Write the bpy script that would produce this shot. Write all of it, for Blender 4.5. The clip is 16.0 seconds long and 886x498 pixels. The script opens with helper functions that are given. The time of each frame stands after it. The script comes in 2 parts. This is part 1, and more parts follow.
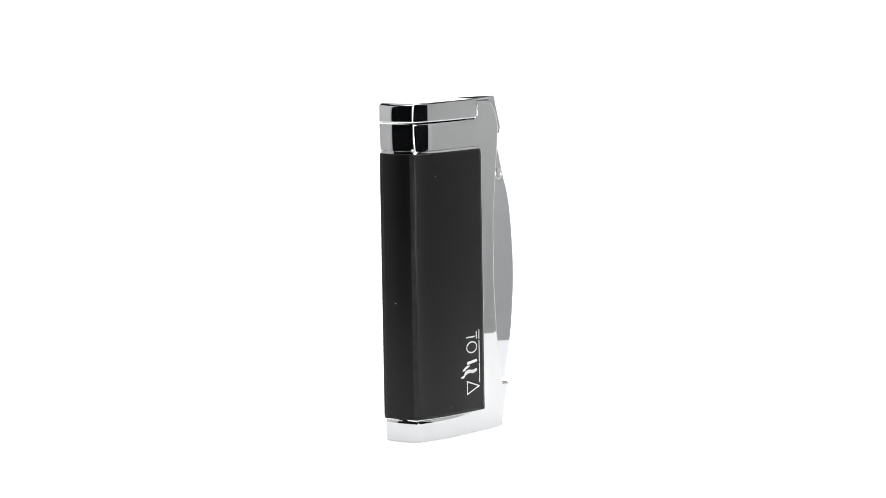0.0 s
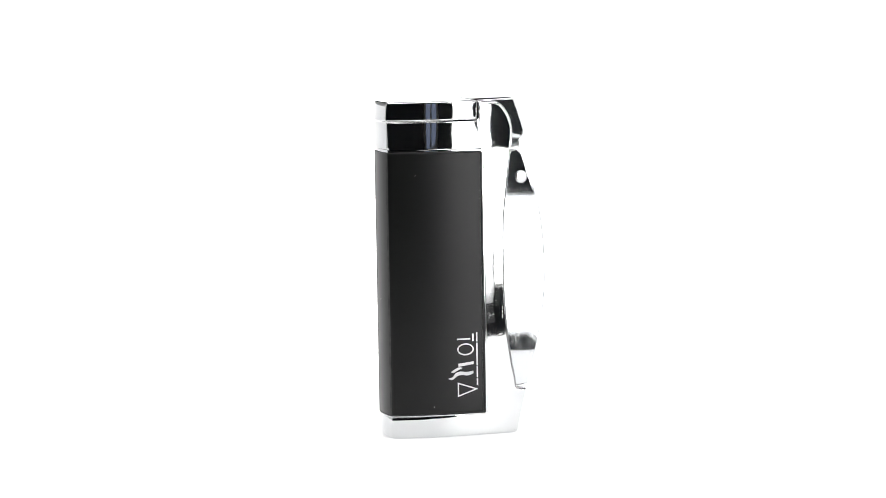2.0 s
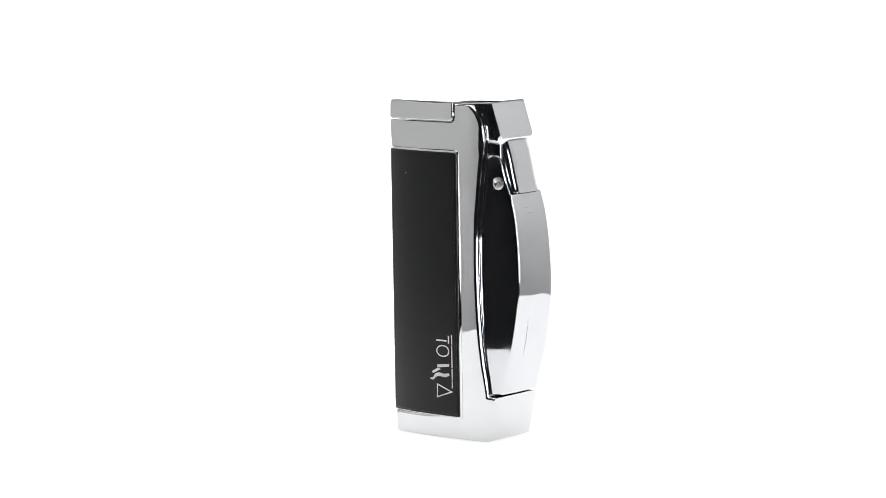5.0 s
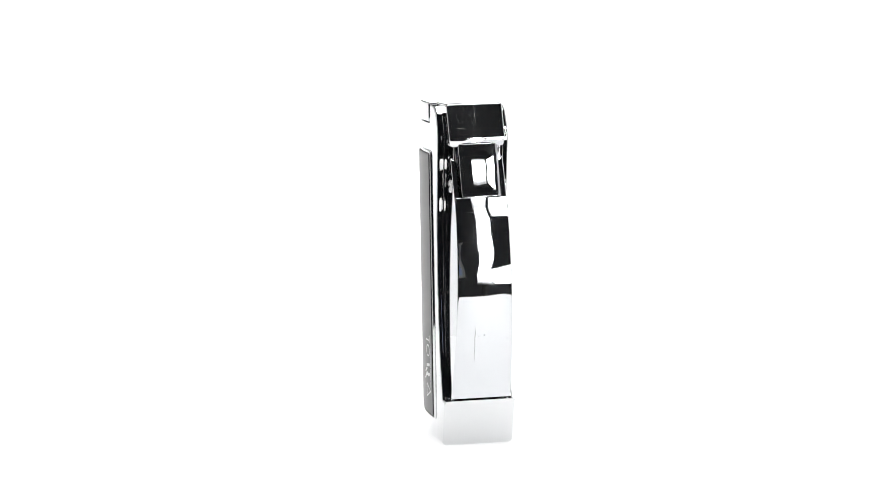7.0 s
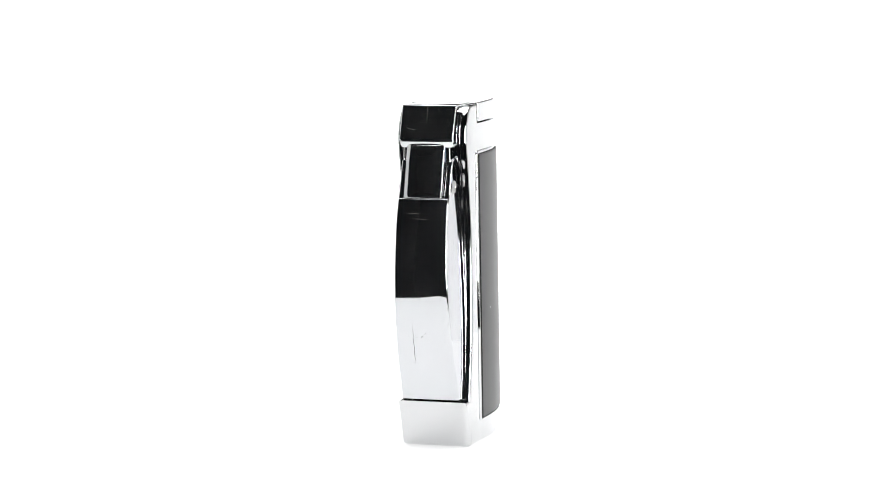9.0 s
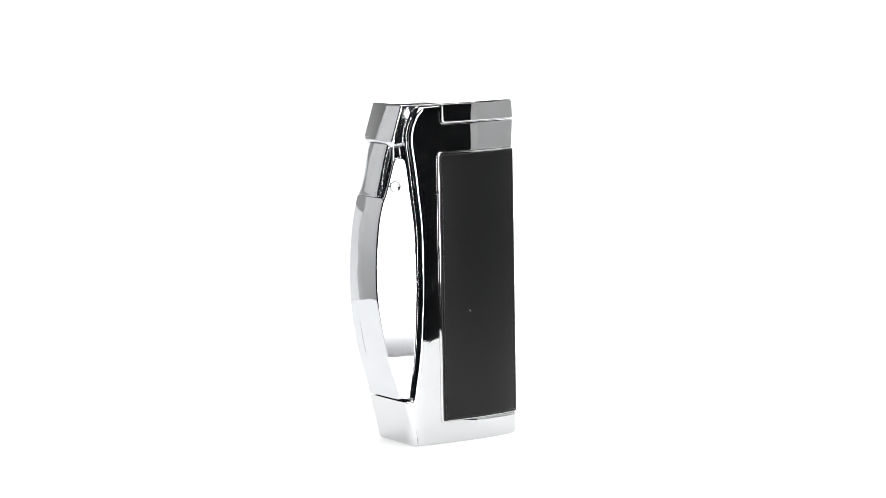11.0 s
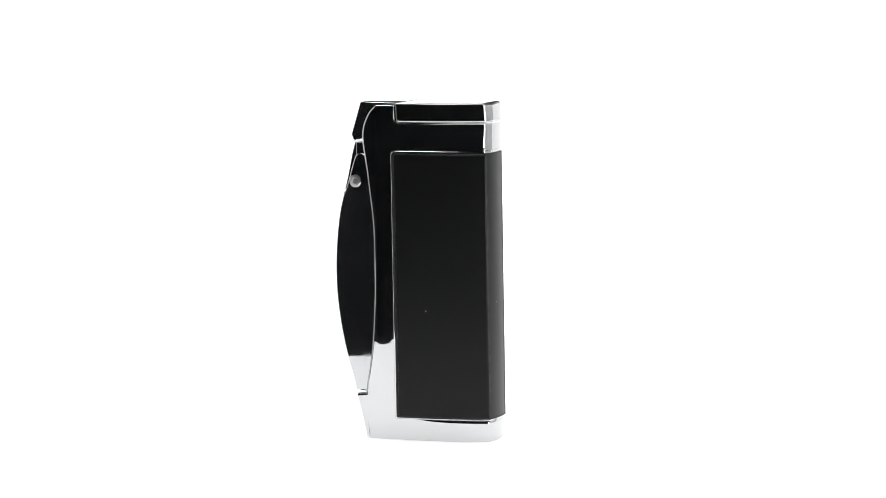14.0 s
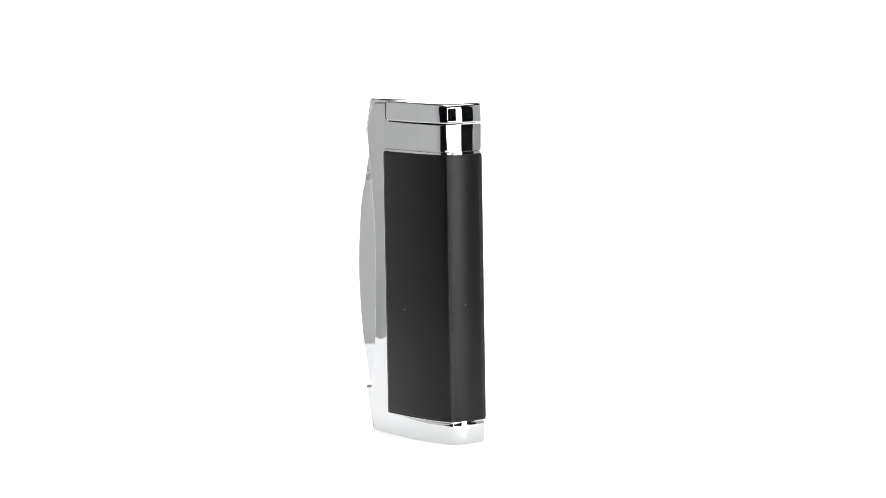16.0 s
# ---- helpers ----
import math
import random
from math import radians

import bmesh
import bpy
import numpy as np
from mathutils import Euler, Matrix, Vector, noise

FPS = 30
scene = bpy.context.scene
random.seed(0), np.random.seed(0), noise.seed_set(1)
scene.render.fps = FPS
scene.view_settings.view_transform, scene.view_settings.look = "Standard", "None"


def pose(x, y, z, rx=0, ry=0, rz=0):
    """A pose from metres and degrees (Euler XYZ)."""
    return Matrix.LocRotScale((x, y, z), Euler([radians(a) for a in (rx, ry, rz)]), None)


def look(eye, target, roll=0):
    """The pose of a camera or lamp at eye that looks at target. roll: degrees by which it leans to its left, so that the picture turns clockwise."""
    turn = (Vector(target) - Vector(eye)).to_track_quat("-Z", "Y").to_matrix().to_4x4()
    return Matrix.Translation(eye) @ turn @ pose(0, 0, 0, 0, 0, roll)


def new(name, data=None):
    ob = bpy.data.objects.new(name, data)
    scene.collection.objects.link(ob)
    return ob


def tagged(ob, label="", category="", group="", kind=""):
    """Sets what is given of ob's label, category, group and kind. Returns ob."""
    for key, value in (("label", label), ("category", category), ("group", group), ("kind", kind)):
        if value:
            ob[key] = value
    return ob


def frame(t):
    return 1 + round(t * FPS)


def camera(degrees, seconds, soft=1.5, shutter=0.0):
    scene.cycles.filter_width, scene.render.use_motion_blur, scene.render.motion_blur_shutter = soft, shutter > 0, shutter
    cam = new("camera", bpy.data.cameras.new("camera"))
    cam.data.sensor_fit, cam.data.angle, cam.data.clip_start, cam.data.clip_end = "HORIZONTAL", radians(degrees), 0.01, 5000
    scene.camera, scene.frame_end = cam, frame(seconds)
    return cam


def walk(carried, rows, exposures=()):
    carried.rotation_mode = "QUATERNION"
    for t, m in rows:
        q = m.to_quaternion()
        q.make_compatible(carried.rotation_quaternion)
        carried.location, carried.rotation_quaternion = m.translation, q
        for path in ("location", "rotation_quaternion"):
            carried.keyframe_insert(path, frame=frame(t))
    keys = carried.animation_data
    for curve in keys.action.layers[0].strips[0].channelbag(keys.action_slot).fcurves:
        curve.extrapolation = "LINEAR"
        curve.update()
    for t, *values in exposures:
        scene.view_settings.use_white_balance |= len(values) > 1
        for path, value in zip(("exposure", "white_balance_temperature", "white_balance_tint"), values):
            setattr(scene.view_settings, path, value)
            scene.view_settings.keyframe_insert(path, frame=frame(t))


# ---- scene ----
cam = camera(15.21, 16.0, soft=0.8)
EYE = (0.0, -0.6489, 0.1098)
VIEW = look(EYE, (-0.0005, -0.6489 + 0.99371, 0.1098 - 0.11197), -0.976)
walk(cam, [(0.0, VIEW), (16.0, VIEW)])

# ---- light ----
world = bpy.data.worlds.new("studio_dark")
world.use_nodes = True
world.node_tree.nodes["Background"].inputs[0].default_value = (0.004, 0.004, 0.005, 1)
world.node_tree.nodes["Background"].inputs[1].default_value = 1.0
scene.world = world
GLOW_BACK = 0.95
GLOW_TOP = 3.2
GLOW_SIDE = 14.0
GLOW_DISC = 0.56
MM = 0.001


# ---- materials ----
def material(name, colour, rough, metal=0.0, glow=0.0, coat=0.0):
    m = bpy.data.materials.new(name)
    m.use_nodes = True
    b = m.node_tree.nodes["Principled BSDF"]
    b.inputs["Base Color"].default_value = (*colour, 1)
    b.inputs["Roughness"].default_value = rough
    b.inputs["Metallic"].default_value = metal
    b.inputs["Coat Weight"].default_value = coat
    if glow:
        b.inputs["Emission Color"].default_value = (*colour, 1)
        b.inputs["Emission Strength"].default_value = glow
    return m


def textured(m, scale, low, high, bump_scale=0.0, bump=0.0, stretch=(1, 1, 1), target="Roughness"):
    """Noise between low and high on one input, and a fine relief."""
    t = m.node_tree
    b = t.nodes["Principled BSDF"]
    co = t.nodes.new("ShaderNodeTexCoord")
    mp = t.nodes.new("ShaderNodeMapping")
    mp.inputs["Scale"].default_value = stretch
    t.links.new(co.outputs["Object"], mp.inputs["Vector"])
    n = t.nodes.new("ShaderNodeTexNoise")
    n.inputs["Scale"].default_value = scale
    n.inputs["Detail"].default_value = 5
    t.links.new(mp.outputs[0], n.inputs["Vector"])
    r = t.nodes.new("ShaderNodeMapRange")
    r.inputs["From Min"].default_value = 0.3
    r.inputs["From Max"].default_value = 0.7
    r.inputs["To Min"].default_value = low
    r.inputs["To Max"].default_value = high
    t.links.new(n.outputs["Fac"], r.inputs["Value"])
    t.links.new(r.outputs[0], b.inputs[target])
    if bump:
        n2 = t.nodes.new("ShaderNodeTexNoise")
        n2.inputs["Scale"].default_value = bump_scale
        n2.inputs["Detail"].default_value = 3
        t.links.new(mp.outputs[0], n2.inputs["Vector"])
        bp = t.nodes.new("ShaderNodeBump")
        bp.inputs["Strength"].default_value = bump
        bp.inputs["Distance"].default_value = 0.0001
        t.links.new(n2.outputs["Fac"], bp.inputs["Height"])
        t.links.new(bp.outputs[0], b.inputs["Normal"])
    return m


def handled(m, wave, film, streaks, speckle=0.0):
    """Slow waviness of the plating, a thin film of dust and finger marks, and hairline scratches."""
    t = m.node_tree
    b = t.nodes["Principled BSDF"]
    co = t.nodes.new("ShaderNodeTexCoord")

    def noise(scale, detail, stretch=(1, 1, 1)):
        mp = t.nodes.new("ShaderNodeMapping")
        mp.inputs["Scale"].default_value = stretch
        t.links.new(co.outputs["Object"], mp.inputs["Vector"])
        n = t.nodes.new("ShaderNodeTexNoise")
        n.inputs["Scale"].default_value = scale
        n.inputs["Detail"].default_value = detail
        t.links.new(mp.outputs[0], n.inputs["Vector"])
        return n.outputs["Fac"]

    def span(value, a, c, low, high):
        r = t.nodes.new("ShaderNodeMapRange")
        for k, v in (("From Min", a), ("From Max", c), ("To Min", low), ("To Max", high)):
            r.inputs[k].default_value = v
        t.links.new(value, r.inputs["Value"])
        return r.outputs[0]

    def maths(kind, a, c):
        n = t.nodes.new("ShaderNodeMath")
        n.operation = kind
        t.links.new(a, n.inputs[0])
        t.links.new(c, n.inputs[1])
        return n.outputs[0]

    bp = t.nodes.new("ShaderNodeBump")
    bp.inputs["Distance"].default_value = wave
    t.links.new(noise(120, 1), bp.inputs["Height"])
    old = b.inputs["Normal"].links[0].from_node
    t.links.new(bp.outputs[0], old.inputs["Normal"])
    scratch = span(noise(1500, 2, (1, 1, 0.06)), 0.66, 0.72, 0, streaks)
    rough = b.inputs["Roughness"].links[0].from_socket
    t.links.new(maths("MAXIMUM", rough, scratch), b.inputs["Roughness"])
    if speckle:
        dusty = span(maths("MULTIPLY", noise(4200, 3, (1, 1, 0.4)), noise(420, 4, (1, 1, 0.6))), 0.22, 0.36, 0, speckle)
        t.links.new(maths("MAXIMUM", b.inputs["Roughness"].links[0].from_socket, dusty), b.inputs["Roughness"])
    smear = span(noise(260, 6, (1, 1, 0.5)), 0.4, 0.75, film * 0.35, film)
    speck = span(noise(2600, 1), 0.7, 0.77, 0, film * 6)
    clean = t.nodes.new("ShaderNodeMath")
    clean.operation = "SUBTRACT"
    clean.inputs[0].default_value = 1.0
    t.links.new(maths("MAXIMUM", smear, speck), clean.inputs[1])
    t.links.new(clean.outputs[0], b.inputs["Metallic"])
    return m


def soft_edge(m, glow):
    """A diffuser glows less towards its seams."""
    t = m.node_tree
    b = t.nodes["Principled BSDF"]
    co = t.nodes.new("ShaderNodeTexCoord")
    sep = t.nodes.new("ShaderNodeSeparateXYZ")
    t.links.new(co.outputs["Generated"], sep.inputs[0])
    last = None
    for axis in ("X", "Y"):
        r = t.nodes.new("ShaderNodeMath")
        r.operation = "PINGPONG"
        r.inputs[1].default_value = 0.5
        t.links.new(sep.outputs[axis], r.inputs[0])
        e = t.nodes.new("ShaderNodeMapRange")
        e.interpolation_type = "SMOOTHSTEP"
        e.inputs["From Max"].default_value = 0.14
        e.inputs["To Min"].default_value = 0.01
        t.links.new(r.outputs[0], e.inputs["Value"])
        if last:
            n = t.nodes.new("ShaderNodeMath")
            n.operation = "MULTIPLY"
            t.links.new(last, n.inputs[0])
            t.links.new(e.outputs[0], n.inputs[1])
            last = n.outputs[0]
        else:
            last = e.outputs[0]
    n = t.nodes.new("ShaderNodeMath")
    n.operation = "MULTIPLY"
    n.inputs[1].default_value = glow
    t.links.new(last, n.inputs[0])
    t.links.new(n.outputs[0], b.inputs["Emission Strength"])
    return m


CHROME = textured(material("polished_chrome", (0.63, 0.635, 0.64), 0.03, 1.0), 300, 0.012, 0.04, 500, 0.03)
handled(CHROME, 0.00006, 0.014, 0.15)
CHROME_WORN = textured(material("handled_chrome", (0.61, 0.62, 0.635), 0.05, 1.0), 420, 0.012, 0.05, 320, 0.07, (1, 1, 0.3))
CHROME_CHEEK = textured(material("fingered_chrome", (0.61, 0.62, 0.635), 0.05, 1.0), 620, 0.012, 0.03, 320, 0.012, (1, 1, 0.35))
handled(CHROME_CHEEK, 0.00001, 0.035, 0.06, 0.05)
handled(CHROME_WORN, 0.00014, 0.045, 0.25)
STEEL = textured(material("brushed_steel", (0.55, 0.55, 0.55), 0.3, 1.0), 900, 0.2, 0.4)
BLACK = textured(material("satin_black_lacquer", (0.005, 0.005, 0.005), 0.3), 400, 0.288, 0.302)
BLACK.node_tree.nodes["Principled BSDF"].inputs["Specular IOR Level"].default_value = 0.235
PRINT = textured(material("pale_grey_print", (0.62, 0.62, 0.62), 0.5), 2000, 0.45, 0.6)
SCUFF = textured(material("scuffed_chrome", (0.5, 0.5, 0.5), 0.6, 0.5), 2000, 0.5, 0.7)
DARK = textured(material("dark_gap", (0.01, 0.01, 0.01), 0.7), 500, 0.6, 0.8)
# added emission whitens the disc and weakens shadows; no lamp lies beneath
ACRYLIC = textured(material("glowing_white_acrylic", (0.86, 0.86, 0.86), 0.5, glow=GLOW_DISC), 60, 0.45, 0.55)
# the paper is no lamp: its emission replaces the light that whitens it
PAPER = material("glowing_white_backdrop", (0.85, 0.85, 0.85), 0.9, glow=GLOW_BACK)
GREY_CARD = textured(material("grey_card", (0.86, 0.86, 0.86), 0.85), 40, 0.8, 0.9)
ROOM = textured(material("dark_room_paint", (0.03, 0.032, 0.042), 0.9), 5, 0.85, 0.95)
TABLE = textured(material("black_table_laminate", (0.015, 0.015, 0.016), 0.6), 30, 0.55, 0.7)
SOFT_TOP = material("overhead_diffuser", (1, 1, 1), 0.8, glow=GLOW_TOP)
SOFT_SIDE = material("side_diffuser", (1, 1, 1), 0.8, glow=GLOW_SIDE)
soft_edge(SOFT_SIDE, GLOW_SIDE)
PANE = textured(material("dusk_blue_pane", (0.42, 0.5, 0.72), 0.1, glow=0.33), 3, 0.08, 0.14)
WHITE_PAINT = textured(material("white_window_paint", (0.7, 0.7, 0.7), 0.5), 30, 0.45, 0.6)
FABRIC = textured(material("black_softbox_fabric", (0.02, 0.02, 0.02), 0.9), 400, 0.8, 0.95)


# ---- mesh helpers ----
def part(name, bm, mat, parent=None, label="", bevel=0.0, segments=3, sharp=40):
    me = bpy.data.meshes.new(name)
    bm.normal_update()
    bmesh.ops.recalc_face_normals(bm, faces=bm.faces[:])
    for f in bm.faces:
        f.smooth = True
    bm.to_mesh(me)
    bm.free()
    me.materials.append(mat)
    me.set_sharp_from_angle(angle=radians(sharp))
    if "up" in me.attributes:
        # true normals on the broad faces of a slab
        up = [tuple(d.vector) for d in me.attributes["up"].data]
        me.normals_split_custom_set([up[l.vertex_index] for l in me.loops])
    ob = new(name, me)
    if parent:
        ob.parent = parent
    if bevel:
        b = ob.modifiers.new("edge", "BEVEL")
        b.width, b.segments, b.limit_method, b.angle_limit = bevel * MM, segments, "ANGLE", radians(sharp)
        b.harden_normals = True
    return tagged(ob, label) if label else ob


def rounded(points, radii, steps=6):
    """A closed outline with the corners rounded off by the given radii."""
    out, n = [], len(points)
    for i, p in enumerate(points):
        r = radii[i] if isinstance(radii, (list, tuple)) else radii
        p = Vector(p)
        a, b = Vector(points[i - 1]) - p, Vector(points[(i + 1) % n]) - p
        if not r:
            out.append(tuple(p))
            continue
        half = a.angle(b) / 2
        d = min(r / math.tan(half), a.length * 0.49, b.length * 0.49)
        s, e = p + a.normalized() * d, p + b.normalized() * d
        for k in range(steps + 1):
            u = k / steps
            out.append(tuple((1 - u) ** 2 * s + 2 * u * (1 - u) * p + u * u * e))
    return out


def smooth_line(points, steps=5):
    """A smooth line through the points."""
    pts = [Vector(p) for p in points]
    pts = [2 * pts[0] - pts[1]] + pts + [2 * pts[-1] - pts[-2]]
    out = []
    for i in range(1, len(pts) - 2):
        a, b, c, d = pts[i - 1:i + 3]
        for k in range(steps):
            u = k / steps
            out.append(tuple(0.5 * (2 * b + (c - a) * u + (2 * a - 5 * b + 4 * c - d) * u * u + (3 * b - a - 3 * c + d) * u ** 3)))
    out.append(tuple(pts[-2]))
    return out


def half_width(x):
    """Half the thickness of the body, in mm, x mm along it: full at the lever, narrow at the front."""
    if x > 12.6:
        # the shoulder beside the panel is faintly domed
        return 6.7726 + 0.088 * (x - 12.6) - 0.006 * (x - 12.6) ** 2
    return 6.85 - 0.055 * (14 - x) - 0.00031 * (14 - x) ** 3


def slab(outline, width, grow=0.0, low=None, cuts=(), r=0.3, bulge=0.0, steps=5, lean=0.0, mirror=False,
         flare=None, levels=()):
    """A profile in x and z (mm), drawn out across y between +-width(x) + grow, or from low(x) to width(x), its rim rounded
    by r (a radius, or a function of the point). bulge: how far the front end bows out; lean: how the sides draw in with height;
    flare(x, z): what the sides gain besides, with cuts at the given levels."""
    pts = []
    for k, p in enumerate(outline):
        q = outline[(k + 1) % len(outline)]
        pts.append(Vector(p))
        between = [c for c in cuts if min(p[0], q[0]) + 0.05 < c < max(p[0], q[0]) - 0.05]
        for c in sorted(between, reverse=q[0] < p[0]):
            pts.append(Vector((c, p[1] + (q[1] - p[1]) * (c - p[0]) / (q[0] - p[0]))))
    n = len(pts)
    area = sum(pts[k - 1].x * pts[k].y - pts[k].x * pts[k - 1].y for k in range(n))
    turn = 1 if area > 0 else -1
    inward = []
    for k, p in enumerate(pts):
        a, b = (p - pts[k - 1]).normalized(), (pts[(k + 1) % n] - p).normalized()
        na, nb = Vector((-a.y, a.x)) * turn, Vector((-b.y, b.x)) * turn
        m = (na + nb).normalized()
        inward.append(m / max(0.6, m.dot(na)))
    rad = [r(*p) if callable(r) else r for p in pts]
    front = min(p.x for p in pts)
    hi = lambda x: width(x) + grow
    lo = (lambda x: low(x)) if low else (lambda x: -hi(x))
    layers = []
    angles = [math.pi / 2 * k / steps for k in range(steps + 1)]
    for side, order in ((-1, angles[::-1]), (0, (0.12, 0.25, 0.38, 0.5, 0.62, 0.75, 0.88) if bulge else ()), (1, angles)):
        for u in order:
            ring = []
            for p, d, q in zip(pts, inward, rad):
                if side:
                    e = p + d * q * (1 - math.cos(u))
                    f = q * (1 - math.sin(u))
                    y = hi(e.x) - f if side > 0 else lo(e.x) + f
                else:
                    e = p.copy()
                    y = (lo(p.x) + q) * (1 - u) + (hi(p.x) - q) * u
                if bulge and p.x < front + 0.9:
                    half = max(0.1, hi(p.x) - q)
                    e.x -= bulge * max(0.0, 1 - (y / half) ** 2)
                ring.append((e.x, y, e.y))
            layers.append(ring)
    bm = bmesh.new()
    up = bm.verts.layers.float_vector.new("up")
    rings = [[bm.verts.new(c) for c in ring] for ring in layers]
    for a, b in zip(rings, rings[1:]):
        for k in range(n):
            m = (k + 1) % n
            bm.faces.new((a[k], a[m], b[m], b[k]))
    for ring, side in ((rings[0], -1), (rings[-1], 1)):
        for v in ring:
            v.co.y = 0
        cap = [bm.faces.new(ring)]
        bm.normal_update()
        for c in cuts:
            verts = {v for f in cap for v in f.verts}
            edges = {e for f in cap for e in f.edges}
            got = bmesh.ops.bisect_plane(bm, geom=list(verts) + list(edges) + cap, dist=0.004, plane_co=(c, 0, 0), plane_no=(1, 0, 0))
            cap = [g for g in got["geom"] if isinstance(g, bmesh.types.BMFace)]
        for v in {v for f in cap for v in f.verts}:
            f = hi if side > 0 else lo
            v.co.y = f(v.co.x)
            v[up] = Vector((-side * (f(v.co.x + 0.01) - f(v.co.x - 0.01)) / 0.02, side, side * lean)).normalized()
    for z in levels:
        bmesh.ops.bisect_plane(bm, geom=bm.verts[:] + bm.edges[:] + bm.faces[:], dist=0.0005, plane_co=(0, 0, z), plane_no=(0, 0, 1))
    if flare:
        for v in bm.verts:
            x, z = v.co.x, v.co.z
            v.co.y *= 1 + flare(x, z) / hi(x)
            if v[up].length > 0.5 and 2.5 < z < 4.2:
                v[up] = (v[up] - Vector((0, 0, (flare(x, z + 0.02) - flare(x, z - 0.02)) / 0.04))).normalized()
    for v in bm.verts:
        v.co.y -= lean * (v.co.z - 30)
        if mirror:
            v.co.y *= -1
            v[up] = Vector((v[up].x, -v[up].y, v[up].z))
        v.co *= MM
    return bm


def bowed(line, depth, wide, bow, n=12, lean=0.0, power=2):
    """A plate behind a line in x and z (mm), +-wide across y, bowed outwards by bow at its middle."""
    bm = bmesh.new()
    grid = []
    for d in (0, depth):
        grid.append([[bm.verts.new(((x - d - (bow * abs(y / wide) ** power if not d else 0)) * MM, y * (1 + (0.06 * d - lean * (z - 30)) / wide) * MM, z * MM)) for y in np.linspace(-wide, wide, n + 1)] for x, z in line])
    m = len(line) - 1
    for i in range(m):
        for k in range(n):
            for g in grid:
                bm.faces.new((g[i][k], g[i][k + 1], g[i + 1][k + 1], g[i + 1][k]))
        for k in (0, n):
            bm.faces.new((grid[0][i][k], grid[0][i + 1][k], grid[1][i + 1][k], grid[1][i][k]))
    for i in (0, m):
        for k in range(n):
            bm.faces.new((grid[0][i][k], grid[0][i][k + 1], grid[1][i][k + 1], grid[1][i][k]))
    return bm


def box(x0, x1, y0, y1, z0, z1):
    bm = bmesh.new()
    bmesh.ops.create_cube(bm, size=1, matrix=Matrix.Translation(((x0 + x1) / 2, (y0 + y1) / 2, (z0 + z1) / 2)) @ Matrix.Diagonal((x1 - x0, y1 - y0, z1 - z0, 1)))
    return bm


def lathe(profile, n=96, m=Matrix()):
    """A solid of revolution about z from (radius, height) pairs; a radius of 0 closes it."""
    bm = bmesh.new()
    rings = []
    for r, z in profile:
        rings.append([bm.verts.new(m @ Vector((0, 0, z)))] if r == 0 else
                     [bm.verts.new(m @ Vector((r * math.cos(2 * math.pi * k / n), r * math.sin(2 * math.pi * k / n), z))) for k in range(n)])
    for a, b in zip(rings, rings[1:]):
        for k in range(n):
            j = (k + 1) % n
            q = [a[k % len(a)], a[j % len(a)], b[j % len(b)], b[k % len(b)]]
            q = list(dict.fromkeys(q))
            if len(q) > 2:
                bm.faces.new(q)
    return bm


# ---- the studio round the subject ----
def place():
    # black table, on which the turntable stands
    tagged(part("table", box(-0.8, 0.8, -0.35, 0.75, -0.34, -0.30), TABLE, None, "black laminate table top under the turntable", 3),
           category="table", kind="structure")
    tagged(part("floor", box(-3, 3, -3, 3, -1.1, -1.05), ROOM, None, "dark studio floor in shadow"), category="floor", kind="structure")
    for name, b in (("wall_left", (-3.1, -3, -3, 3, -1.05, 2)), ("wall_right", (3, 3.1, -3, 3, -1.05, 2)),
                    ("wall_front", (-3, 3, -3.1, -3, -1.05, 2)), ("wall_back", (-3, 3, 3, 3.1, -1.05, 2))):
        tagged(part(name, box(*b), ROOM, None, "dark painted studio wall in shadow"), category="wall", kind="structure")
    tagged(part("ceiling", box(-3, 3, -3, 3, 2.0, 2.1), ROOM, None, "dark studio ceiling in shadow"), category="ceiling", kind="structure")
    # white sweep of paper; its own emission stands in for lamps on it
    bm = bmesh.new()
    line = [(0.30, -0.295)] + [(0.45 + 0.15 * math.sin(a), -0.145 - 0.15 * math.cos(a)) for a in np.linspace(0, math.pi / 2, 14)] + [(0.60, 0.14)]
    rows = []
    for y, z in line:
        # the paper's upper edge rises at one end, to whiten the hood's reflection
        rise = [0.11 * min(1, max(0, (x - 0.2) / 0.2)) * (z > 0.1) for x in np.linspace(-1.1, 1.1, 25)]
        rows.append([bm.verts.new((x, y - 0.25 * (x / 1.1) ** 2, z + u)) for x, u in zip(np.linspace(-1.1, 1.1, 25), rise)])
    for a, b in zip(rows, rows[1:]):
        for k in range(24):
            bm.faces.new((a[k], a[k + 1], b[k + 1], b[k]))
    ob = tagged(part("backdrop", bm, PAPER, None, "seamless white backdrop paper with a glow of its own"), category="backdrop", kind="structure")
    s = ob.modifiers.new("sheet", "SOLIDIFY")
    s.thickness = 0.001


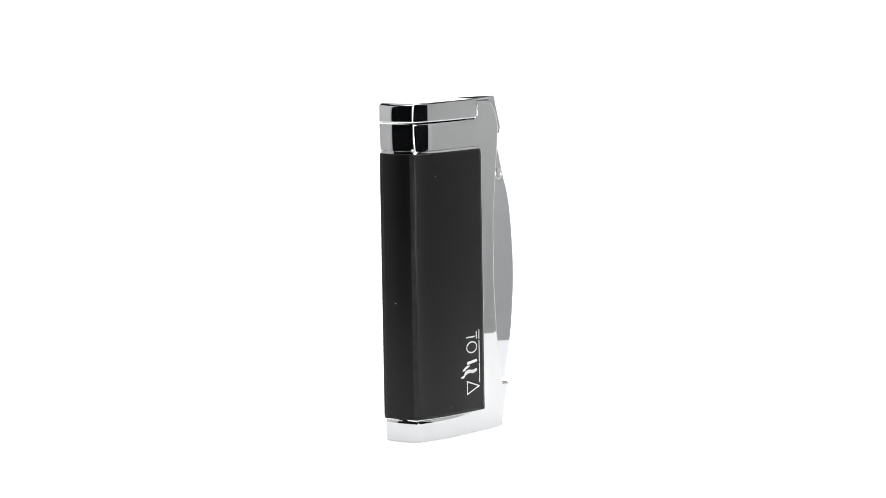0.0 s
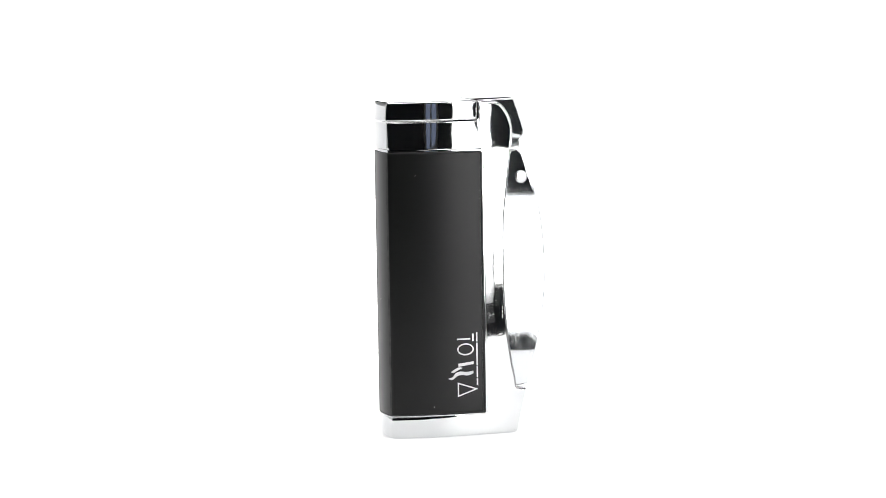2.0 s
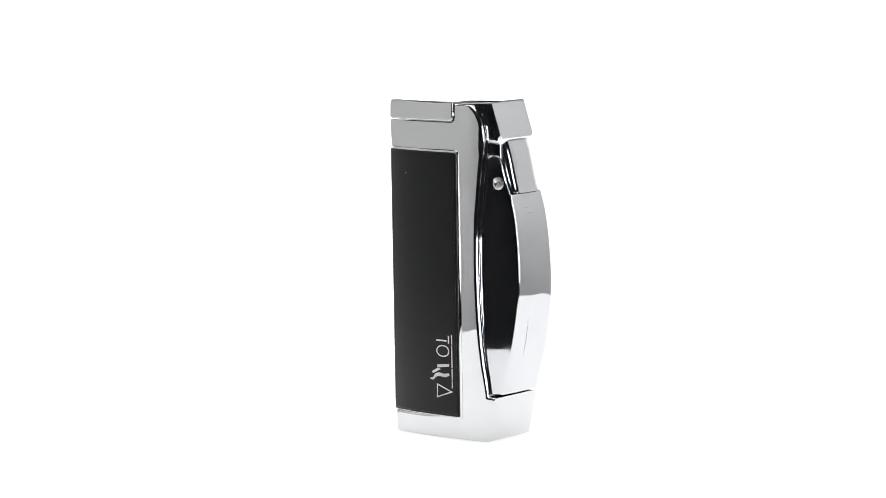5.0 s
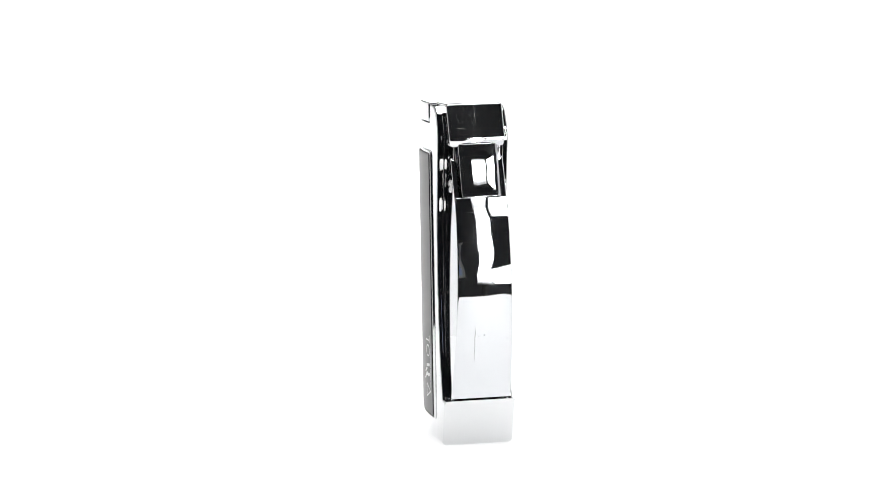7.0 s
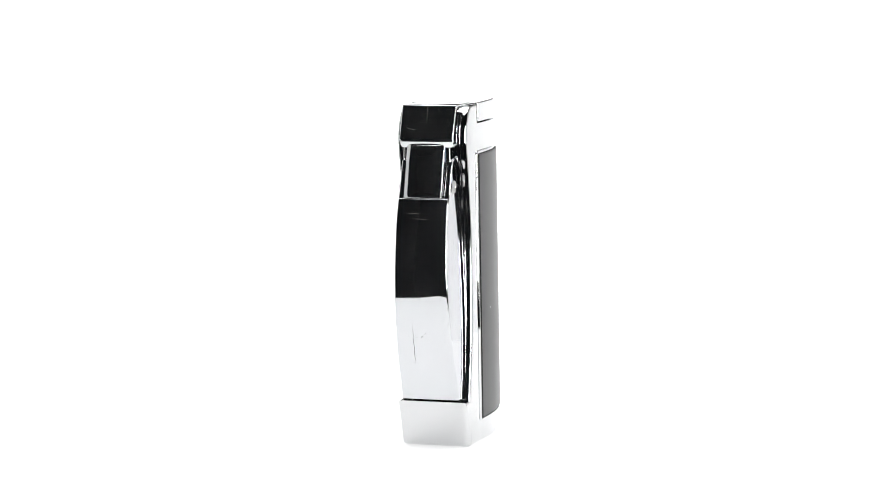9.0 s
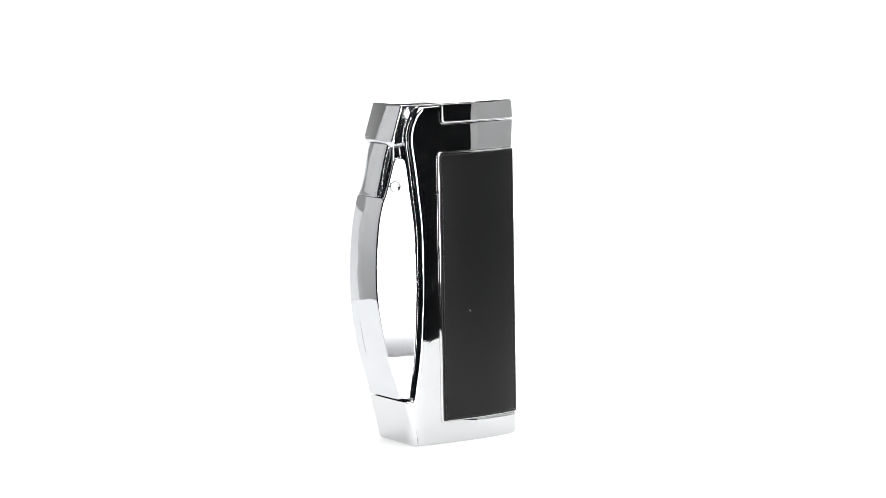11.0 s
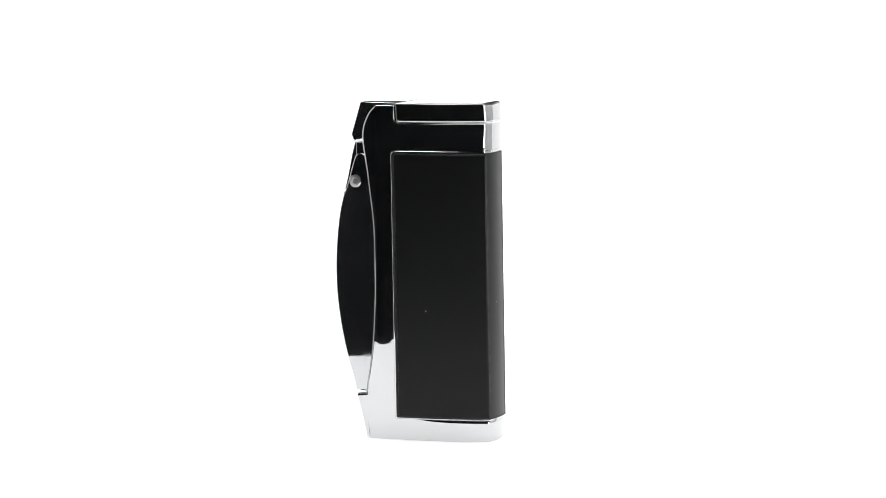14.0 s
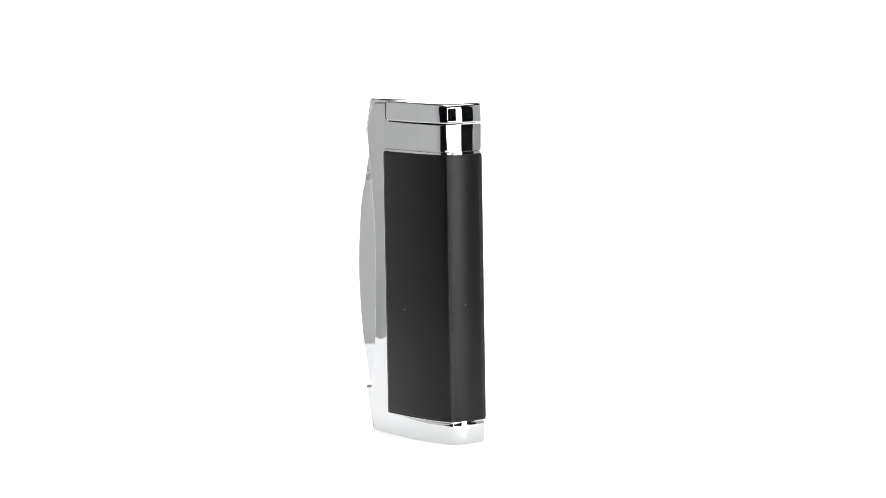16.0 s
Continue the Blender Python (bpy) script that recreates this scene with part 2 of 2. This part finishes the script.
def window():
    """The studio's own small window, in the wall behind the camera."""
    thing = new("window_1")
    x0, x1, z0, z1 = 0.84, 1.12, -0.2, 0.26
    mid = (x0 + x1) / 2
    for a, b in ((x0, mid - 0.018), (mid + 0.018, x1)):
        part("pane", box(a, b, -2.99, -2.985, z0, z1), PANE, thing, "bluish window pane at dusk")
    frame_bm = bmesh.new()
    for c in ((x0 - 0.05, x0, z0 - 0.05, z1 + 0.05), (x1, x1 + 0.05, z0 - 0.05, z1 + 0.05), (mid - 0.018, mid + 0.018, z0, z1), (x0, x1, z0 - 0.05, z0), (x0, x1, z1, z1 + 0.05)):
        bmesh.ops.create_cube(frame_bm, size=1, matrix=Matrix.Translation(((c[0] + c[1]) / 2, -2.98, (c[2] + c[3]) / 2)) @ Matrix.Diagonal((c[1] - c[0], 0.035, c[3] - c[2], 1)))
    part("window_frame", frame_bm, WHITE_PAINT, thing, "white painted frame")
    tagged(thing, "small two-pane studio window with bluish dusk light", "window", kind="structure")


def softbox(at, target, w, h, glow, label):
    """A fabric light box with a glowing front."""
    thing = new("softbox")
    bm = bmesh.new()
    ring = []
    for s, z in ((1.03, 0.0), (1.03, 0.02), (0.35, 0.16)):
        ring.append([bm.verts.new((sx * w / 2 * s, sy * h / 2 * s, z)) for sx, sy in ((-1, -1), (1, -1), (1, 1), (-1, 1))])
    for a, b in zip(ring, ring[1:]):
        for k in range(4):
            bm.faces.new((a[k], a[(k + 1) % 4], b[(k + 1) % 4], b[k]))
    bm.faces.new(ring[-1])
    part("shell", bm, FABRIC, thing, "black fabric shell")
    part("diffuser", box(-w / 2, w / 2, -h / 2, h / 2, 0.002, 0.006), glow, thing, "glowing white diffuser")
    thing.matrix_basis = look(at, target)
    # the stand, or the rod from the ceiling
    end = Vector((0, 0, 2.0 if at[2] > 0.5 else -1.05))
    back = thing.matrix_basis @ Vector((0, 0, 0.15))
    z0, z1 = sorted((back.z, end.z))
    part("pole", lathe([(0, z0), (0.011, z0), (0.011, z1), (0, z1)], 16, thing.matrix_basis.inverted() @ Matrix.Translation((back.x, back.y, 0))), FABRIC, thing, "black metal pole")
    return tagged(thing, label, "softbox")


def around(angle, d, z):
    """A place d metres from the axis, at an angle from the camera's side, to its right."""
    a = radians(angle)
    return (d * math.sin(a), -d * math.cos(a), z)


def lights():
    softbox((0.0, 0.05, 0.62), (0, 0.0, 0), 0.62, 0.62, SOFT_TOP, "square overhead softbox with a glowing diffuser")
    for a, w in ((29.7, 0.066), (53.8, 0.086)):
        softbox(around(a, 0.62, 0.125), (0, 0, 0.125), w, 0.36, SOFT_SIDE, "tall narrow strip softbox with a glowing diffuser")
    softbox(around(41.3, 0.66, -0.024), (0, 0, -0.024), 0.275, 0.056, SOFT_SIDE, "low wide strip softbox with a glowing diffuser")
    softbox(around(42.5, 0.66, 0.287), (0, 0, 0.287), 0.2, 0.07, SOFT_SIDE, "high wide strip softbox with a glowing diffuser")


def cards():
    for s, first in ((-1, 75), (1, 75)):
        bm = bmesh.new()
        rows = [[bm.verts.new(around(s * a, 0.52, z)) for a in np.linspace(first, 122, 12)] for z in (-0.30, 0.45)]
        for k in range(11):
            bm.faces.new((rows[0][k], rows[0][k + 1], rows[1][k + 1], rows[1][k]))
        ob = tagged(part("reflector_card", bm, GREY_CARD, None, "curved grey card standing beside the turntable"), category="card", group="side cards")
        m = ob.modifiers.new("sheet", "SOLIDIFY")
        m.thickness = 0.003


def upper_cards():
    """Cards that stand behind the backdrop's ends and show above it."""
    for s in (-1, 1):
        bm = bmesh.new()
        rows = [[bm.verts.new(around(s * a, 0.95, z)) for a in np.linspace(116, 168, 14)] for z in (-1.05, 0.95)]
        for k in range(13):
            bm.faces.new((rows[0][k], rows[0][k + 1], rows[1][k + 1], rows[1][k]))
        ob = tagged(part("reflector_card", bm, GREY_CARD, None, "tall curved pale card standing behind the backdrop"), category="card", group="back cards")
        m = ob.modifiers.new("sheet", "SOLIDIFY")
        m.thickness = 0.003


# ---- the turntable ----
def turntable():
    thing = new("turntable")
    # the disc glows by its material alone, which brightens the chrome above it
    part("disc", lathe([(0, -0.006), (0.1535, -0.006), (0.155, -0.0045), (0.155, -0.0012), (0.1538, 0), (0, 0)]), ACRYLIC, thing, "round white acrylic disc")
    part("pedestal", lathe([(0.0, -0.30), (0.09, -0.30), (0.09, -0.285), (0.05, -0.26), (0.04, -0.02), (0.06, -0.0065), (0, -0.0065)], 48), TABLE, thing, "black pedestal")
    return tagged(thing, "round white acrylic turntable disc on a black pedestal", "turntable")


# ---- the lighter ----
CUTS = [x * 0.75 - 3.5 for x in range(0, 34)]
S_LINE = smooth_line([(19.2, 8.9), (18.9, 11.2), (18.2, 15.1), (17.6, 20), (17.1, 27.8), (17.0, 32.6), (17.1, 41.8), (17.8, 48.7), (18.3, 53.1),
                      (18.8, 56.5), (19.1, 59.4), (18.7, 61.9), (17.5, 64.3), (16.1, 65.6)], 4)
S_LINE = [(x + 0.25, z) for x, z in S_LINE]
LEVER_BACK = smooth_line([(24.5, 48.4), (25.6, 43.8), (26.3, 37.9), (26.5, 31.4), (26.05, 25.2), (24.8, 18), (22.9, 11.7), (22.45, 9.9), (22.35, 9.3)], 5)


def lever_width(x):
    return 5.7 - 0.028 * (x - 18)


PRINT_SHIFT = (0.7, -0.25)


def print_shape(points, lift=0.06):
    """A flat printed shape on the panel: points are mm along the panel's depth and height."""
    bm = bmesh.new()
    points = [(x + PRINT_SHIFT[0], z + PRINT_SHIFT[1]) for x, z in points]
    bm.faces.new([bm.verts.new((x * MM, -(half_width(x) + 0.46 + 0.02 * max(0.0, 9 - x) + lift) * MM, z * MM)) for x, z in points])
    return bm


def print_band(points, s):
    """A closed printed line of width s along an outline."""
    bm = bmesh.new()
    pts = [Vector(p) + Vector(PRINT_SHIFT) for p in points]
    mid = sum(pts, Vector((0, 0))) / len(pts)
    rings = []
    for k in (1.0, 0.0):
        ring = []
        for i, p in enumerate(pts):
            a, b = (p - pts[i - 1]).normalized(), (pts[(i + 1) % len(pts)] - p).normalized()
            n = Vector((-(a + b).y, (a + b).x)).normalized()
            if n.dot(mid - p) < 0:
                n = -n
            c = max(0.35, math.cos(a.angle(b) / 2))
            q = p + n * (0 if k else s / c)
            ring.append(bm.verts.new((q.x * MM, -(half_width(q.x) + 0.52 + 0.02 * max(0.0, 9 - q.x)) * MM, q.y * MM)))
        rings.append(ring)
    for i in range(len(pts)):
        j = (i + 1) % len(pts)
        bm.faces.new((rings[0][i], rings[0][j], rings[1][j], rings[1][i]))
    return bm


FOOT = -0.28


def base_flare(x, z):
    """The base and the collar under the lid stand wider than the waist, most of all in front."""
    u = min(1.0, max(0.0, (9 - x) / 14))
    if z > 56.85:
        return 0.62 * u
    if z < 4.08:
        return 0.4 * u * math.sqrt(max(0.0, 1 - (max(0.0, z - 3.4) / 0.69) ** 2))
    return 0.0


def panel_flare(x, z):
    return 0.28 * min(1.0, max(0.0, (9 - x) / 14))


def body_edge(x, z):
    """How far the rim of the body is rounded off: wide along the lever's recess and on top."""
    if z > 9.5 and x > 15.5:
        return 0.65
    if z > 65 and x > 12.5:
        return 0.5
    if z > 61:
        return 0.2
    if z < 1:
        return 0.5 + 0.4 * max(0.0, min(1.0, (x - 5) / 14))
    if x > 19:
        return 0.55 if z > 7 else 0.85
    return 0.45


def ribbon(points, width, side):
    """A hair-thin mark along points (mm), width mm across in the direction side."""
    bm = bmesh.new()
    d = Vector(side) * width / 2
    n = len(points) - 1
    taper = [max(0.25, min(1.0, 4 * min(k, n - k) / max(1, n))) if n > 1 else 1.0 for k in range(n + 1)]
    pairs = [(bm.verts.new((Vector(p) - d * w) * MM), bm.verts.new((Vector(p) + d * w) * MM)) for p, w in zip(points, taper)]
    for a, b in zip(pairs, pairs[1:]):
        bm.faces.new((a[0], a[1], b[1], b[0]))
    return bm


def lighter():
    thing = new("lighter")
    body = ([(-5.75, 0.3), (-5.3, FOOT), (0, FOOT), (10, FOOT), (15.5, FOOT), (18.9, FOOT), (19.6, 0.12), (20.55, 4.4), (21.5, 8.75)]
            + S_LINE + [(12.3, 65.7), (12.3, 63.2), (12.1, 62.4), (11.6, 62.05), (-5.75, 62.05), (-5.72, 57.5), (-5.7, 56.9), (-5.58, 56.8), (-5.55, 52), (-5.55, 9.0), (-5.6, 4.1), (-5.7, 3.9), (-5.75, 3.5), (-5.76, 2.0)])
    part("body", slab(body, half_width, cuts=CUTS, r=body_edge, bulge=0.36, flare=base_flare, levels=(3.4, 3.6, 3.75, 3.88, 3.98, 4.06, 4.09, 56.82, 56.88)), CHROME, thing, "polished chrome body")
    rim = [(x + 0.3, z) for x, z in S_LINE[2:-5]]
    part("inner_frame", slab([(14, rim[0][1])] + rim + [(14, rim[-1][1])], lambda x: 5.95, r=0.3), CHROME, thing)
    lid = rounded([(-6.0, 62.25), (12.02, 62.25), (12.02, 66.0), (-5.8, 66.0)], [0.5, 1.1, 0.25, 0.9])
    part("lid", slab(lid, half_width, 0.2, cuts=CUTS, r=0.36, bulge=0.36, flare=lambda x, z: 0.42 * min(1.0, max(0.0, (9 - x) / 14))), CHROME, thing, "polished chrome flip lid over the burner")
    hood = rounded([(12.45, 60), (12.45, 66.0), (20.2, 66.15), (22.3, 59.7), (22.45, 59.2), (22.0, 58.0), (20.5, 58.0)], [0, 0, 0.5, 0.15, 0.2, 0.3, 0])
    part("hood", slab(hood, lambda x: 5.55, r=lambda x, z: 0.95 if z < 59.6 else 0.35), CHROME_WORN, thing, "chrome rear cap of the lid")
    # black wrap in its chrome rim
    rim = rounded([(-5.62, 4.02), (13.25, 4.02), (13.25, 56.8), (-5.62, 56.8)], [0, 0.6, 1.2, 0])
    part("panel_rim", slab(rim, half_width, 0.3, cuts=CUTS, r=0.42, bulge=0.3, flare=lambda x, z: 0.5 * panel_flare(x, z)), CHROME, thing, "thin chrome rim round the grip panel")
    gap = rounded([(-5.74, 4.3), (12.82, 4.3), (12.82, 56.28), (-5.74, 56.28)], [0, 0.3, 0.8, 0])
    part("panel_gap", slab(gap, half_width, 0.31, cuts=CUTS, r=0.05, bulge=0.3, flare=panel_flare), DARK, thing, "dark joint round the grip panel")
    inlay = rounded([(-5.75, 4.55), (12.6, 4.55), (12.6, 56.15), (-5.75, 56.15)], [0, 0.3, 0.7, 0])
    part("inlay", slab(inlay, half_width, 0.46, cuts=CUTS, r=lambda x, z: 0.35 if x < -5 else 0.4, bulge=0.34, flare=panel_flare), BLACK, thing, "satin black lacquered grip panel")
    # lever
    lever = new("lever")
    lever.parent = thing
    cheek = smooth_line([(18.3, 54.6), (19.3, 55.6), (20.3, 56.0), (21.2, 55.8), (21.8, 55.1), (22.5, 53.0), (23.4, 50.0), (24.1, 48.2)], 3) + [(x - 0.25, z) for x, z in LEVER_BACK[1:]] + [(19.0, 8.95), (16, 20), (16, 45)]
    for s in (1, -1):
        bm = slab(cheek, lever_width, 0, lambda x: lever_width(x) - 1.2, r=0.34, lean=0.016, mirror=s < 0)
        part("cheek", bm, CHROME_CHEEK, lever)
    part("back_plate", bowed(LEVER_BACK, 1.2, 5.3, 0.24, lean=0.016), CHROME_WORN, lever, "curved polished back plate", 0.45)
    part("linkage", slab([(15, 50), (21.7, 50), (21.7, 59.5), (15, 59.5)], lambda x: 4.7, r=0.3), CHROME, thing, "inner linkage behind the button")
    part("button", bowed(smooth_line([(22.6, 58.6), (23.4, 56), (24.3, 52), (25.0, 49.4), (25.35, 48.6)], 4), 1.7, 3.85, 0.55, n=20, power=4), CHROME_WORN, thing, "chrome push button above the lever", 0.3)
    for s, x in ((-1, 21.5), (1, 21.6)):
        m = Matrix.Translation((x * MM, s * (lever_width(x) - 0.32) * MM, 50.5 * MM)) @ Matrix.Rotation(radians(-90 * s), 4, "X")
        part("pin", lathe([(0, -0.001), (0.00125, -0.001), (0.00125, 0.0001), (0.0011, 0.00022), (0.0008, 0.00022), (0.0006, 0.00005), (0, 0.00005)], 32, m), STEEL, thing, "round steel hinge pin")
    # printed mark: plain shapes and bars
    mark = new("printed_mark")
    mark.parent = thing
    tagged(mark, "pale grey printed mark of plain shapes")
    ring = [(math.cos(a), math.sin(a)) for a in np.linspace(0, 2 * math.pi, 29)[:-1]]
    part("triangle", print_band([(6.3, 8.0), (10.5, 9.45), (6.3, 10.9)], 0.26), PRINT, mark)
    part("ring", print_band([(8.0 + 1.7 * c, 17.4 + 1.2 * k) for c, k in ring], 0.27), PRINT, mark)
    part("bar", print_shape([(6.5, 14.0), (9.6, 14.4), (9.6, 14.95), (6.5, 14.6)]), PRINT, mark)
    part("bar", print_shape([(9.35, 18.95), (9.7, 18.95), (9.7, 20.45), (9.35, 20.45)]), PRINT, mark)
    part("bar", print_shape([(6.3, 19.3), (9.0, 19.3), (9.0, 19.6), (6.3, 19.6)]), PRINT, mark)
    flame = smooth_line([(9.6, 12.6), (8.4, 12.2), (7.2, 12.35), (6.2, 12.15), (5.3, 11.5), (4.4, 11.75), (5.3, 12.0), (5.9, 12.75), (6.9, 13.05), (8.2, 12.9), (9.5, 13.1)], 4)
    part("flame", print_shape(flame), PRINT, mark)
    part("flame", print_shape(smooth_line([(6.6, 13.4), (5.6, 12.9), (5.0, 13.0), (5.6, 13.45), (6.6, 13.9), (7.4, 13.75)], 4)), PRINT, mark)
    for z0, z1 in ((10.2, 11.55), (11.75, 14.0), (14.2, 18.6), (18.85, 20.7)):
        part("bar", print_shape([(10.18, z0), (10.46, z0), (10.46, z1), (10.18, z1)]), PRINT, mark)
    face = lambda x: half_width(x) + 0.46 + panel_flare(x, 30) + 0.02
    for place_at, size in (((2.35, -face(2.35), 6.0), 1.0), ((-0.7, -face(-0.7), 51.7), 0.8), ((6.2, face(6.2), 25.4), 1.1), ((6.32, face(6.32), 25.55), 0.8), ((-6.1, 0.5, 27.1), 0.9)):
        m = Matrix.Translation(Vector(place_at) * MM) @ Matrix.Scale(size, 4)
        part("dust_speck", lathe([(0, -0.00008), (0.0001, 0), (0, 0.00009)], 7, m), PRINT, thing, "tiny pale dust speck")
    # wear: a hairline on the lever's back and short scratches above it
    across = lambda z: float(np.interp(z, [p[1] for p in LEVER_BACK[::-1]], [p[0] for p in LEVER_BACK[::-1]]))
    part("hairline", ribbon([(across(z) - 0.034 + 0.02, -2.0 + 0.05 * math.sin(z * 2.3), z) for z in np.linspace(16.6, 24.2, 16)], 0.07, (0, 1, 0)), DARK, lever, "dark hairline scratch on the back plate")
    cap = lambda u, y: (20.2 + 2.1 * u + 0.02, y, 66.15 - 6.45 * u + 0.006)
    for u0, u1, y0, y1 in ((0.08, 0.2, -0.15, -0.12), (0.27, 0.4, -0.12, -0.16), (0.5, 0.56, -0.15, -0.1), (0.7, 0.74, -3.9, -2.2), (0.12, 0.2, 2.1, 2.3)):
        side = (0, 1, 0) if abs(y1 - y0) < 0.5 else (0.3, 0, -0.95)
        part("scratch", ribbon([cap(u0, y0), cap(u1, y1)], 0.045, side), SCUFF, thing)
    for z, y0, y1 in ((45.6, -3.0, -0.4), (44.6, -1.6, 1.3)):
        part("scratch", ribbon([(across(z) + 0.02 - 0.24 * (y / 5.3) ** 2, y, z - 0.04 * y) for y in np.linspace(y0, y1, 6)], 0.05, (0, 0, 1)), SCUFF, lever)
    return tagged(thing, "chrome pocket lighter with satin black grip panels", "lighter")


def motions():
    turn = [(0.0, -54.75), (0.5, -45.46), (1.0, -36.25), (1.5, -27.84), (2.0, -19.2), (2.5, -10.0), (3.0, 0.0), (3.5, 9.26), (4.0, 18.3), (4.8, 33.4),
            (5.6, 49.1), (6.5, 66.85), (7.0, 75.2), (7.8, 89.3), (8.5, 102.7), (9.0, 111.0), (9.8, 127.4), (10.6, 142.4), (11.5, 159.11), (12.0, 168.7), (12.5, 177.6), (13.0, 186.6),
            (13.5, 195.6), (14.0, 204.3), (14.5, 212.7), (15.0, 221.02), (15.5, 229.5), (16.0, 238.3)]
    rows, disc = [], []
    for t, a in turn:
        c = Vector((6.24 * MM, -2.64 * MM, 0))
        r = Matrix.Rotation(radians(-a), 4, "Z")
        rows.append((t, r @ Matrix.Translation(-c)))
        disc.append((t, Matrix.Translation((0, 0, FOOT * MM)) @ r))
    walk(LIGHTER, rows)
    walk(DISC, disc)


place()
window()
lights()
cards()
upper_cards()
DISC = turntable()
LIGHTER = lighter()
motions()
